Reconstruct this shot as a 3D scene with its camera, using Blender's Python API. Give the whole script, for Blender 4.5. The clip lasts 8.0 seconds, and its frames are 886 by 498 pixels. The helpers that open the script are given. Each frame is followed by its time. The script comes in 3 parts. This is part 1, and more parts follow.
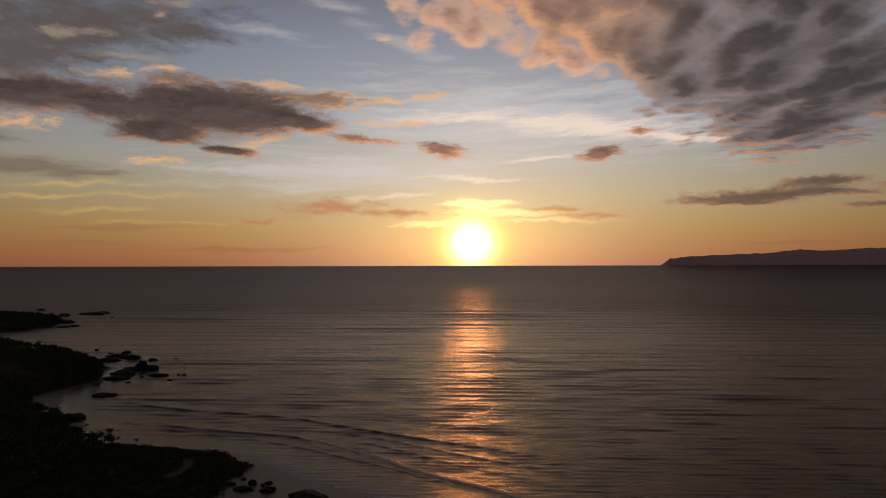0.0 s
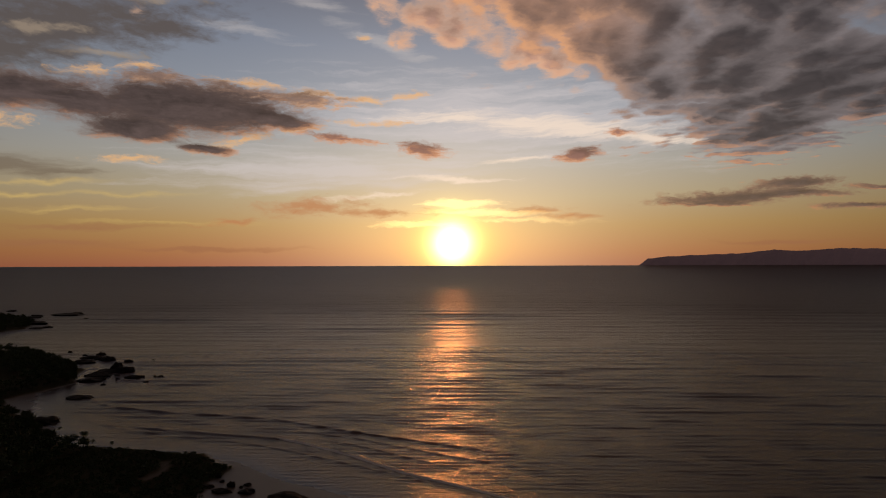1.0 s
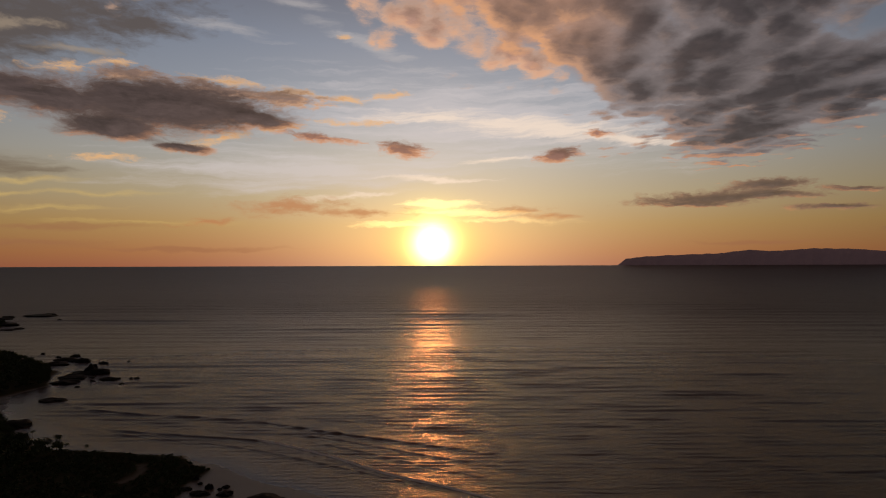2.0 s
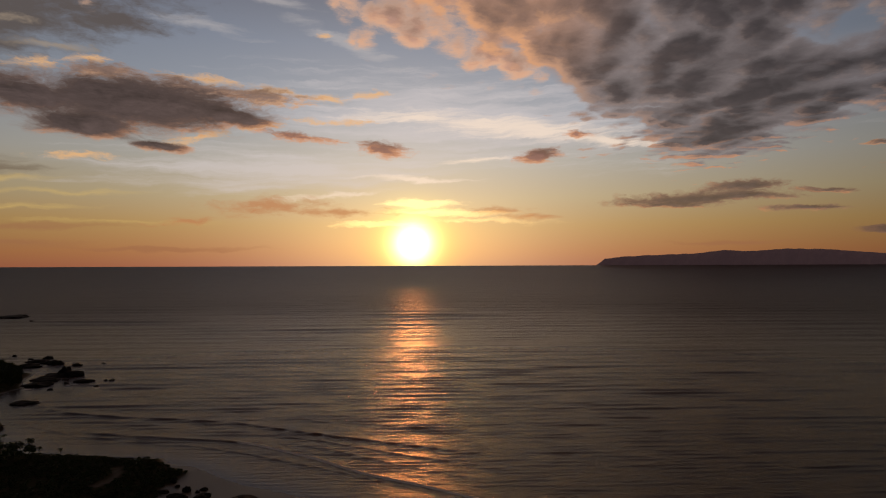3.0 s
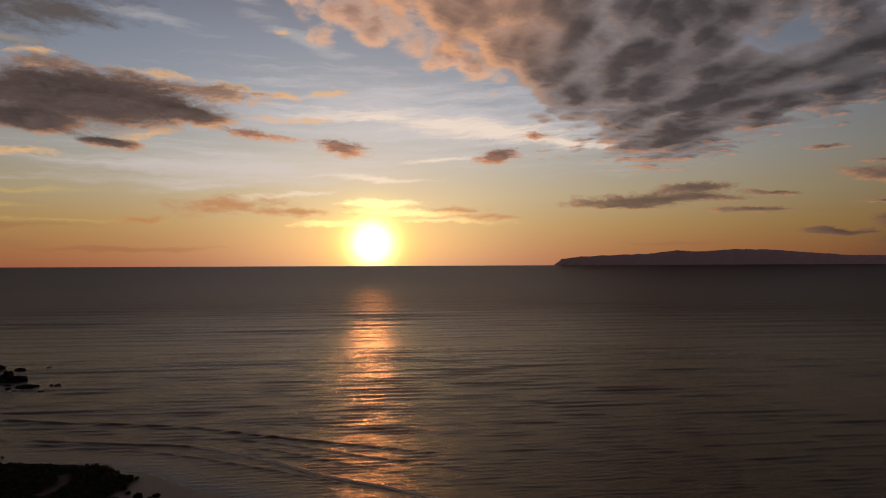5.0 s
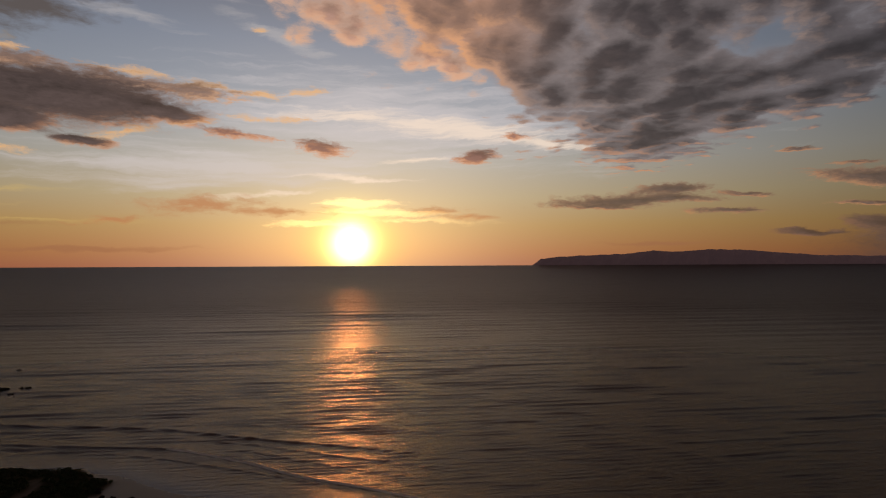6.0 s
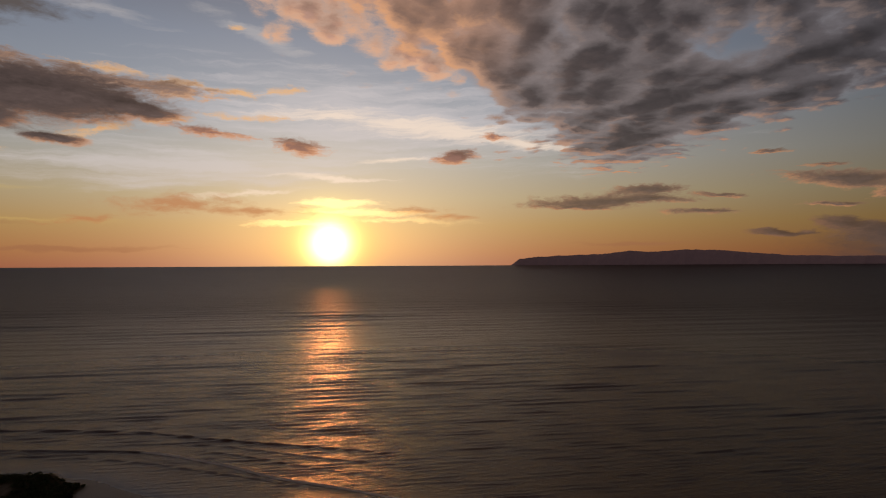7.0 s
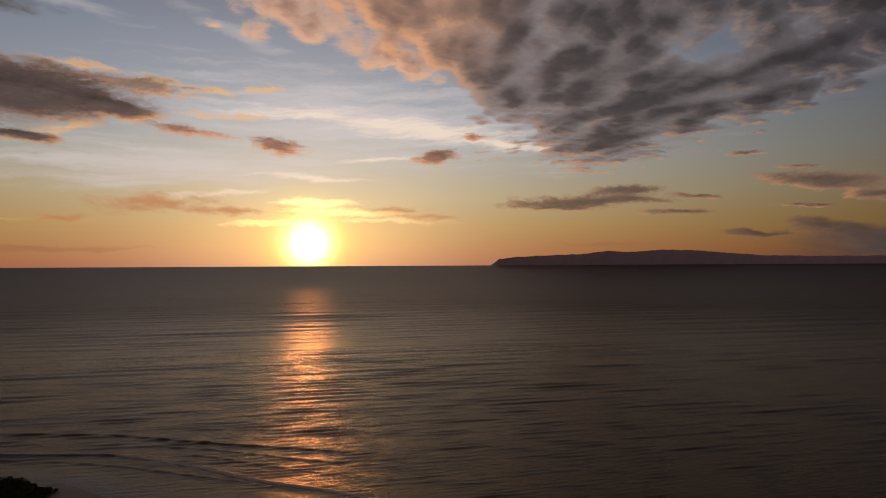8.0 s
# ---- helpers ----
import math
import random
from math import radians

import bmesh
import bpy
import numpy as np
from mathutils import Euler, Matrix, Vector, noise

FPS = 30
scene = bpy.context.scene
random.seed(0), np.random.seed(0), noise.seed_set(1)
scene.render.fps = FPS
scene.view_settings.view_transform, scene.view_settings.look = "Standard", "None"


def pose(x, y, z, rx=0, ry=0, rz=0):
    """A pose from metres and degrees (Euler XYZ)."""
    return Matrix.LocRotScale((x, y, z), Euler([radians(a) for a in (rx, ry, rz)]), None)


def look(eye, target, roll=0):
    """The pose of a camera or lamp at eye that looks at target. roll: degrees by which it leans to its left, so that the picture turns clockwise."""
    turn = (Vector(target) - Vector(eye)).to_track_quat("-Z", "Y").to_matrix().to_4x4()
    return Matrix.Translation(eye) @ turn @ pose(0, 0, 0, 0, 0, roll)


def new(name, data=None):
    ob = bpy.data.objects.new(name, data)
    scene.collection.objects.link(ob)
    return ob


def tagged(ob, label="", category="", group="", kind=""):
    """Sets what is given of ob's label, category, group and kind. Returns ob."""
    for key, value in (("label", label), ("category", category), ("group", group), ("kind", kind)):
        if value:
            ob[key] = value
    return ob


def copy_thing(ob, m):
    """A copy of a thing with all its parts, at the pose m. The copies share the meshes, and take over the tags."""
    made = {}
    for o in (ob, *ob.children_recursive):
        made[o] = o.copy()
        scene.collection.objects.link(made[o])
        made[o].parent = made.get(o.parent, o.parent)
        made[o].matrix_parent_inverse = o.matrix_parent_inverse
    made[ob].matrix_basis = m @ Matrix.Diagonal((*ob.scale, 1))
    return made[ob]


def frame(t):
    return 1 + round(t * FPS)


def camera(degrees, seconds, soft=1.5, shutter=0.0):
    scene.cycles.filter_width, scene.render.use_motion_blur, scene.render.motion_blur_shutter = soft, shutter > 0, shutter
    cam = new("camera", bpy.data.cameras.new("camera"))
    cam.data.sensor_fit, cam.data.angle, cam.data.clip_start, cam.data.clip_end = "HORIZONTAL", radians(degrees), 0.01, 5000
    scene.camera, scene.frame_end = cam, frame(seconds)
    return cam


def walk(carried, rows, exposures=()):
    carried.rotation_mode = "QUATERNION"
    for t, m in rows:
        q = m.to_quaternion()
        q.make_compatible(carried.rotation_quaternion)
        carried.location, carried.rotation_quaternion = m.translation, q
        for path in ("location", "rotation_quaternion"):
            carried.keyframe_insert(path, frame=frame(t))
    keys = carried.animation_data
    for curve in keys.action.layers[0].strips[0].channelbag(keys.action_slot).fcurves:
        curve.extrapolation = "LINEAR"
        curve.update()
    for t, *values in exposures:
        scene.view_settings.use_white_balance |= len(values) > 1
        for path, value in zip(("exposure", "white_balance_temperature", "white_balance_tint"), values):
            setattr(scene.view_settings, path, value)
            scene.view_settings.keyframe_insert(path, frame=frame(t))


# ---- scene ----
# ---- camera: a drone over the shore, turning slowly to the right and drifting back ----
EYE = 100.0
cam = camera(72.48, 8.0, soft=1.1)
YAWS = [(0.0, 0.005), (0.5, 0.925), (1.0, 1.865), (1.5, 2.795), (3.0, 5.570), (3.5, 6.545), (4.0, 7.520), (4.5, 8.465), (6.0, 11.365), (6.5, 12.355), (7.0, 13.350), (7.5, 14.325), (8.0, 15.255)]
walk(cam, [(t, pose(0.05 * t, -0.75 * t, EYE + 0.085 * t, 91.585 - 0.0037 * t, 0.132 + 0.0204 * t, -yaw)) for t, yaw in YAWS],
     [(0.0, 0.0, 6950, 15), (8.0, 0.0, 6950, 15)])

SUN_AZ, SUN_EL = 2.75, 2.1
SUN_DIR = Vector((math.sin(radians(SUN_AZ)) * math.cos(radians(SUN_EL)), math.cos(radians(SUN_AZ)) * math.cos(radians(SUN_EL)), math.sin(radians(SUN_EL))))


def srgb(r, g, b, k=1.0):
    """Linear colour from 0 to 255 display values."""
    def lin(v):
        v /= 255.0
        return k * (v / 12.92 if v <= 0.04045 else ((v + 0.055) / 1.055) ** 2.4)
    return (lin(r), lin(g), lin(b), 1.0)


# ---- node arithmetic ----
class Net:
    """Small helper that writes node trees as arithmetic."""

    def __init__(self, tree):
        self.tree, self.nodes, self.links = tree, tree.nodes, tree.links

    def put(self, socket, value):
        if isinstance(value, bpy.types.NodeSocket):
            self.links.new(value, socket)
        else:
            socket.default_value = value

    def m(self, op, a, b=0.0, c=0.0, clamp=False):
        n = self.nodes.new("ShaderNodeMath")
        n.operation, n.use_clamp = op, clamp
        for s, v in zip(n.inputs, (a, b, c)):
            self.put(s, v)
        return n.outputs[0]

    def add(self, a, b): return self.m("ADD", a, b)
    def sub(self, a, b): return self.m("SUBTRACT", a, b)
    def mul(self, a, b): return self.m("MULTIPLY", a, b)
    def mad(self, a, b, c): return self.m("MULTIPLY_ADD", a, b, c)
    def top(self, a, b): return self.m("MAXIMUM", a, b)

    def step(self, v, lo, hi, out0=0.0, out1=1.0):
        n = self.nodes.new("ShaderNodeMapRange")
        n.interpolation_type = "SMOOTHSTEP"
        for k, x in (("Value", v), ("From Min", lo), ("From Max", hi), ("To Min", out0), ("To Max", out1)):
            self.put(n.inputs[k], x)
        return n.outputs["Result"]

    def bell(self, v, width):
        """exp(-(v/width)^2)"""
        q = self.mul(v, 1.0 / width)
        return self.m("POWER", 2.718281828, self.mul(self.mul(q, q), -1.0))

    def vec(self, x, y, z=0.0):
        n = self.nodes.new("ShaderNodeCombineXYZ")
        for s, v in zip(n.inputs, (x, y, z)):
            self.put(s, v)
        return n.outputs[0]

    def noise(self, vector, scale, detail=4.0, rough=0.55, distort=0.0, colour=False):
        n = self.nodes.new("ShaderNodeTexNoise")
        self.put(n.inputs["Vector"], vector)
        n.inputs["Scale"].default_value, n.inputs["Detail"].default_value = scale, detail
        n.inputs["Roughness"].default_value, n.inputs["Distortion"].default_value = rough, distort
        return n.outputs["Color" if colour else "Fac"]

    def voronoi(self, vector, scale, smooth=0.35):
        n = self.nodes.new("ShaderNodeTexVoronoi")
        n.feature = "SMOOTH_F1"
        self.put(n.inputs["Vector"], vector)
        n.inputs["Scale"].default_value, n.inputs["Smoothness"].default_value = scale, smooth
        return n.outputs["Distance"]

    def mix(self, fac, a, b, blend="MIX"):
        n = self.nodes.new("ShaderNodeMix")
        n.data_type, n.blend_type, n.clamp_factor = "RGBA", blend, True
        self.put(n.inputs[0], fac)
        self.put(n.inputs[6], a)
        self.put(n.inputs[7], b)
        return n.outputs[2]

    def ramp(self, fac, stops):
        n = self.nodes.new("ShaderNodeValToRGB")
        el = n.color_ramp.elements
        el[0].position, el[0].color = stops[0]
        el[1].position, el[1].color = stops[-1]
        for p, c in stops[1:-1]:
            e = el.new(p)
            e.color = c
        self.put(n.inputs[0], fac)
        return n.outputs[0]

    def sep(self, v):
        n = self.nodes.new("ShaderNodeSeparateXYZ")
        self.put(n.inputs[0], v)
        return n.outputs


# ---- sky ----
world = bpy.data.worlds.new("sky")
scene.world = world
world.use_nodes = True
world.node_tree.nodes.clear()
W = Net(world.node_tree)
coord = W.nodes.new("ShaderNodeTexCoord").outputs["Generated"]
dx, dy, dz = W.sep(coord)
az = W.mul(W.m("ARCTAN2", dx, dy), 57.29578)
el = W.mul(W.m("ARCSINE", W.m("MINIMUM", W.m("MAXIMUM", dz, -1.0), 1.0)), 57.29578)
sx, sy, sz = SUN_DIR
cosine = W.mad(dx, sx, W.mad(dy, sy, W.mul(dz, sz)))
gap = W.mul(W.m("ARCCOSINE", W.m("MINIMUM", W.m("MAXIMUM", cosine, -1.0), 1.0)), 57.29578)
off = W.m("ABSOLUTE", W.sub(az, SUN_AZ))

nishita = W.nodes.new("ShaderNodeTexSky")
nishita.sky_type, nishita.sun_disc = "NISHITA", False
nishita.sun_elevation, nishita.sun_rotation = radians(SUN_EL), radians(SUN_AZ)
nishita.air_density, nishita.dust_density, nishita.ozone_density = 1.0, 1.5, 1.5


# clear sky by height above the horizon, warm below and grey blue above
up = W.m("MULTIPLY", el, 1 / 90.0, clamp=True)
clear = W.ramp(up, [(0.0, srgb(158, 98, 72)), (1.3 / 90, srgb(166, 114, 74)), (3.7 / 90, srgb(172, 140, 90)), (6.3 / 90, srgb(170, 157, 126)),
                    (9.5 / 90, srgb(160, 161, 155)), (13.7 / 90, srgb(142, 153, 165)), (20 / 90, srgb(120, 132, 150)), (27 / 90, srgb(90, 92, 104)),
                    (50 / 90, srgb(58, 52, 54)), (1.0, srgb(50, 45, 47))])
fade = W.m("MINIMUM", W.step(off, 4.0, 90.0, 1.0, 0.25), W.step(W.sub(az, SUN_AZ), 8.0, 70.0, 1.0, 0.18))
clear = W.mix(1.0, clear, W.vec(fade, fade, fade), "MULTIPLY")
# the air glows round the sun
g_wide, g_mid, g_core = W.bell(gap, 15.5), W.bell(gap, 3.0), W.bell(gap, 1.55)
flat_gap = W.m("SQRT", W.add(W.m("POWER", W.mul(off, 0.42), 2.0), W.m("POWER", W.sub(el, 2.1), 2.0)))
g_flat = W.bell(flat_gap, 3.6)


def glow(base, amount, colour):
    return W.mix(1.0, base, W.mix(amount, (0, 0, 0, 1), colour), "ADD")


clear = glow(clear, g_wide, (0.24, 0.205, 0.155, 1))
clear = glow(clear, g_flat, (0.33, 0.21, 0.03, 1))


def ellipse_group():
    """1 - the length of a turned and scaled offset: eight numbers in, one out."""
    tree = bpy.data.node_groups.new("ellipse", "ShaderNodeTree")
    for key in ("a", "e", "a0", "e0", "ua", "ue", "va", "ve"):
        tree.interface.new_socket(name=key, in_out="INPUT", socket_type="NodeSocketFloat")
    tree.interface.new_socket(name="inside", in_out="OUTPUT", socket_type="NodeSocketFloat")
    g = Net(tree)
    a, e, a0, e0, ua, ue, va, ve = g.nodes.new("NodeGroupInput").outputs[:8]
    p, q = g.sub(a, a0), g.sub(e, e0)
    u, v = g.mad(p, ua, g.mul(q, ue)), g.mad(p, va, g.mul(q, ve))
    g.put(g.nodes.new("NodeGroupOutput").inputs[0], g.sub(1.0, g.m("SQRT", g.mad(u, u, g.mul(v, v)))))
    return tree


ELLIPSE = ellipse_group()


# fields shared by all the clouds, at one place of the sky
class Place:
    def __init__(self, a, e):
        w = W.sep(W.noise(W.vec(W.mul(a, 0.26), W.mul(e, 0.6), 3.0), 1.0, 4.0, 0.6, colour=True))
        self.a = W.mad(W.sub(w[0], 0.5), 3.2, a)
        self.e = W.mad(W.sub(w[1], 0.5), 1.3, e)
        self.fine = W.sub(W.noise(W.vec(W.mul(self.a, 0.42), W.mul(self.e, 1.15), 7.0), 1.0, 8.0, 0.62), 0.5)
        self.shred = W.sub(W.noise(W.vec(W.mul(self.a, 0.9), W.mul(self.e, 3.2), 19.0), 1.0, 6.0, 0.65), 0.5)
        # the level cloud deck, seen in perspective: puffs shrink and flatten towards the horizon
        low = W.mul(W.top(self.e, 4.0), 1 / 57.29578)
        reach = W.m("DIVIDE", W.m("COSINE", low), W.m("SINE", low))
        turn = W.mul(self.a, 1 / 57.29578)
        deck = W.vec(W.mul(turn, 3.0), W.mul(reach, 0.52))
        self.puff = W.sub(0.40, W.voronoi(deck, 8.0, 0.35))
        self.heaps = W.sub(0.40, W.voronoi(deck, 2.9, 0.6))
        self.wool = W.sub(W.noise(deck, 5.0, 7.0, 0.62), 0.5)

    def blob(self, a0, e0, ra, re, tilt=0.0):
        """1 at the middle of a slanted ellipse of sky, 0 on its rim, below 0 outside."""
        c, s = math.cos(radians(tilt)), math.sin(radians(tilt))
        node = W.nodes.new("ShaderNodeGroup")
        node.node_tree = ELLIPSE
        for socket, value in zip(node.inputs, (self.a, self.e, a0, e0, c / ra, s / ra, -s / re, c / re)):
            W.put(socket, value)
        return node.outputs[0]

    def field(self, *blobs):
        out = self.blob(*blobs[0])
        for b in blobs[1:]:
            out = W.m("SMOOTH_MAX", out, self.blob(*b), 0.25)
        return out

    def above(self, a0, e0, slope, depth):
        """Height over a slanted line of the sky, in units of depth."""
        return W.mul(W.sub(W.sub(self.e, e0), W.mul(W.sub(self.a, a0), slope)), 1.0 / depth)

    def dark(self):
        f = self.field((-21.0, 13.65, 10.5, 2.49, -0), (-33.9, 13.50, 7.1, 1.70, 3), (-19.6, 10.21, 2.6, 0.54, -5), (-24.9, 11.55, 4.9, 1.13, 1), (-13.9, 13.21, 4.3, 1.00, -5), (-41.3, 12.86, 4.6, 1.74, 6), (-29.2, 13.27, 4.5, 1.53, 2))
        return W.add(W.mad(f, 1.9, W.mad(self.fine, 1.7, 0.30)), W.mul(self.shred, 0.9))

    def lobe(self):
        f = self.field((-10.6, 15.07, 4.4, 0.85, -0), (-16.4, 15.56, 5.0, 0.73, -2), (-23.1, 15.94, 4.1, 0.65, 1))
        return W.add(W.mad(f, 1.0, W.mad(self.fine, 2.4, 0.22)), W.mul(self.shred, 1.3))

    def small(self):
        f = self.field((-7.7, 11.68, 4.2, 0.51, -5), (-0.2, 10.93, 3.0, 0.83, -3), (14.6, 10.25, 2.4, 0.71, 9), (18.3, 11.98, 1.7, 0.39, -2))
        return W.add(W.mad(f, 1.2, W.mad(self.fine, 1.9, 0.12)), W.mul(self.shred, 1.5))

    def flats(self):
        f = self.field((28.3, 5.88, 8.6, 0.73, 1), (32.0, 6.72, 4.2, 0.51, 1), (36.6, 4.63, 3.8, 0.27, -1), (47.3, 6.73, 6.2, 0.81, -8), (50.8, 5.36, 2.5, 0.61, -4), (42.0, 9.48, 1.8, 0.23, -5), (45.7, 8.00, 2.4, 0.23, -5), (46.3, 4.85, 2.8, 0.23, -3), (38.2, 5.99, 2.5, 0.25, -3), (31.6, 5.75, 5.5, 0.36, -2), (25.4, 5.39, 5.5, 0.29, -2))
        return W.add(W.mad(f, 1.3, W.mad(self.fine, 1.0, 0.08)), W.mul(self.shred, 1.6))

    def heap(self):
        f = self.field((46.6, 3.18, 1.9, 0.82, -2), (48.7, 2.43, 3.2, 0.89, -2), (51.2, 1.77, 3.5, 0.95, -2), (42.5, 2.62, 2.6, 0.29, -2))
        return W.add(W.mad(f, 1.4, W.mul(self.fine, 1.5)), W.mul(self.shred, 0.5))

    def deck_shape(self):
        """Where the broken deck lies: a mass that thins to a point and runs on up over the eye."""
        f = self.field((31.7, 13.69, 7.4, 2.87, 5), (29.7, 11.23, 5.1, 2.08, 0), (27.5, 18.92, 4.0, 3.03, 1), (21.0, 20.97, 6.1, 2.76, -18), (21.9, 15.61, 4.2, 1.96, -14), (14.2, 22.86, 5.6, 2.25, -14), (34.3, 13.65, 11.0, 2.51, 4), (42.7, 13.57, 5.5, 1.36, 4), (48.6, 16.72, 6.0, 2.58, 14))
        # two edges that meet in the low point, and a gap of open sky
        wedge = W.m("MINIMUM", self.above(29.5, 8.70, -0.618, 2.4), W.m("SMOOTH_MIN", self.above(29.8, 9.32, 0.226, 2.4), 1.0, 0.3))
        # unseen reach overhead and to the right, added so the sea reflects darker
        wedge = W.m("MINIMUM", W.m("MINIMUM", wedge, 0.62), W.m("MINIMUM", W.step(self.e, 60.0, 80.0, 0.62, -0.3), W.step(self.a, 75.0, 110.0, 0.62, -0.8)))
        f = W.m("SMOOTH_MAX", f, wedge, 0.2)
        return W.sub(f, W.mul(W.top(self.field((39.8, 18.49, 7.8, 2.76, -0)), 0.0), 0.95))

    def mackerel(self):
        lumps = W.mad(self.puff, 2.0, W.mad(self.heaps, 1.0, W.mul(self.wool, 1.9)))
        return W.add(W.mad(self.deck_shape(), 1.6, 0.95), W.mad(self.shred, 0.6, lumps))

    def salmon(self):
        f = self.field((3.6, 21.85, 8.8, 2.92, -14), (9.0, 22.57, 7.4, 2.77, -10), (12.1, 19.08, 7.2, 2.00, -11), (21.0, 19.85, 7.1, 3.15, -21))
        over = W.m("MINIMUM", W.mul(W.sub(self.e, 24.0), 0.2), W.step(self.e, 26.0, 36.0, 0.8, -0.8))
        f = W.m("SMOOTH_MAX", f, W.m("MINIMUM", over, W.step(W.m("ABSOLUTE", W.sub(self.a, 10.0)), 8.0, 20.0, 0.8, -0.8)), 0.3)
        return W.add(W.mad(f, 1.2, 0.1), W.mad(self.puff, 1.9, W.mad(self.wool, 2.4, W.mul(self.shred, 0.9))))


here = Place(az, el)
# the same fields a little nearer the sun, for the lit side of each cloud
ta, te = W.sub(SUN_AZ, az), W.sub(SUN_EL, el)
tl = W.m("SQRT", W.mad(ta, ta, W.mad(te, te, 1.0)))
toward = Place(W.add(az, W.mul(W.m("DIVIDE", ta, tl), 0.8)), W.add(el, W.mul(W.m("DIVIDE", te, tl), 0.8)))
streak = W.sub(W.noise(W.vec(W.mul(here.a, 0.10), W.mul(W.mad(az, -0.03, here.e), 1.25), 11.0), 1.0, 7.0, 0.6), 0.5)


def veil(base, shape, lo, hi, tone, cover):
    return W.mix(W.mul(W.step(shape, lo, hi), cover), base, tone)


def cloud(base, shape, nearer, lo, hi, thin, core, lit, cover=1.0, thick_at=1.2, thin_to=None, relief=0.45):
    """A cloud over the sky: shaded where thick, glowing on the side of the sun."""
    tone = W.mix(W.step(shape, lo if thin_to is None else thin_to, thick_at), thin, core)
    slope = W.sub(shape, nearer)
    grain = W.m("MAXIMUM", W.mad(slope, relief, W.mad(here.shred, 0.35, 1.0)), 0.55)
    tone = W.mix(1.0, tone, W.vec(grain, grain, grain), "MULTIPLY")
    rim = W.step(slope, 0.05, 0.85)
    tone = W.mix(W.mul(rim, W.step(shape, thick_at * 1.1, thick_at * 0.1)), tone, lit)
    return W.mix(W.mul(W.step(shape, lo, hi), cover), base, tone)


sky = clear
# pale high veils and cirrus
sky = veil(sky, W.mad(streak, 2.0, W.mul(here.field((9.4, 13.5, 27, 4.4, -3), (-8.4, 8.8, 19, 2.3, 2)), 0.9)), -0.1, 0.9, srgb(206, 203, 206), 0.55)
sky = veil(sky, W.mad(streak, 2.4, here.field((11.5, 12.88, 13.7, 1.31, -6), (20.4, 11.39, 5.7, 0.63, -10), (3.6, 13.74, 8.0, 0.92, -1), (25.5, 10.73, 3.1, 0.28, -5), (8.4, 9.87, 3.7, 0.31, 6), (3.0, 8.13, 6.9, 0.37, -1), (-5.0, 6.54, 6.4, 0.37, 6))), 0.0, 0.9, srgb(240, 224, 206), 0.72)
sky = veil(sky, W.mad(streak, 2.4, here.field((-31.9, 6.77, 6.6, 0.36, 6), (-26.2, 6.09, 7.3, 0.33, 3), (-30.7, 4.61, 8.7, 0.37, 3), (-23.0, 3.78, 9.1, 0.30, 1), (-33.4, 5.68, 5.2, 0.27, 4))), 0.0, 1.5, srgb(206, 178, 108), 0.6)
sky = veil(sky, W.mad(streak, 2.2, here.field((-3.4, 20.11, 7.0, 0.82, -19), (-9.8, 23.15, 4.2, 0.73, -7), (-16.0, 20.47, 6.0, 0.65, -4))), 0.0, 0.95, srgb(186, 184, 184), 0.45)
# olive grey bank low over the shore
sky = veil(sky, W.mad(streak, 2.0, here.field((-34.6, 7.93, 6.9, 1.05, 2), (-31.1, 7.51, 6.3, 0.64, 4), (-38.4, 9.72, 4.0, 1.23, 7))), 0.0, 0.85, srgb(106, 94, 80), 0.72)
# rosy banks beside the sun
sky = veil(sky, W.add(W.mad(here.fine, 1.9, here.field((-10.3, 5.42, 6.7, 1.05, 3), (-17.4, 4.01, 3.7, 0.46, 9), (-4.5, 4.95, 6.4, 0.64, 0), (10.7, 5.06, 4.4, 0.63, -1), (14.0, 4.57, 3.5, 0.41, -1))), W.mul(here.shred, 1.0)), 0.0, 1.05, srgb(178, 122, 84), 0.8)
sky = veil(sky, W.mad(streak, 1.9, here.field((-28.2, 3.25, 9.1, 0.38, 2), (-31.8, 1.83, 9.3, 0.55, 1), (-18.8, 1.59, 9.5, 0.35, 0), (30.0, 1.91, 6.4, 0.32, -1))), 0.0, 0.9, srgb(144, 98, 74), 0.5)
# bright torn cloud right over the sun
torn = W.mul(W.step(W.mad(streak, 2.6, W.mad(here.shred, 1.2, here.field((3.6, 5.79, 4.3, 0.58, -0), (6.5, 5.02, 6.9, 0.53, -1), (11.4, 4.15, 6.4, 0.42, -1), (-2.3, 3.89, 6.4, 0.43, 0)))), 0.0, 0.9), W.bell(off, 9.5))

# ragged sheet to the upper left, with paler thin places
ragged = W.mad(here.fine, 2.2, W.mad(here.wool, 0.8, here.field((-32.1, 18.88, 11.7, 2.57, 11), (-35.0, 16.25, 6.9, 1.85, 10), (-23.2, 19.89, 3.9, 0.89, -0), (-42.9, 15.94, 8.8, 4.42, 14))))
sky = veil(sky, ragged, -0.5, 0.75, srgb(84, 77, 74), 0.92)
sky = veil(sky, W.mad(here.fine, 2.6, here.field((-32.3, 18.55, 3.7, 0.50, 7), (-23.2, 21.95, 3.9, 0.43, 8), (-27.6, 17.27, 3.8, 0.40, 4), (-39.2, 17.96, 3.3, 0.54, 13))), 0.0, 0.9, srgb(158, 144, 126), 0.6)
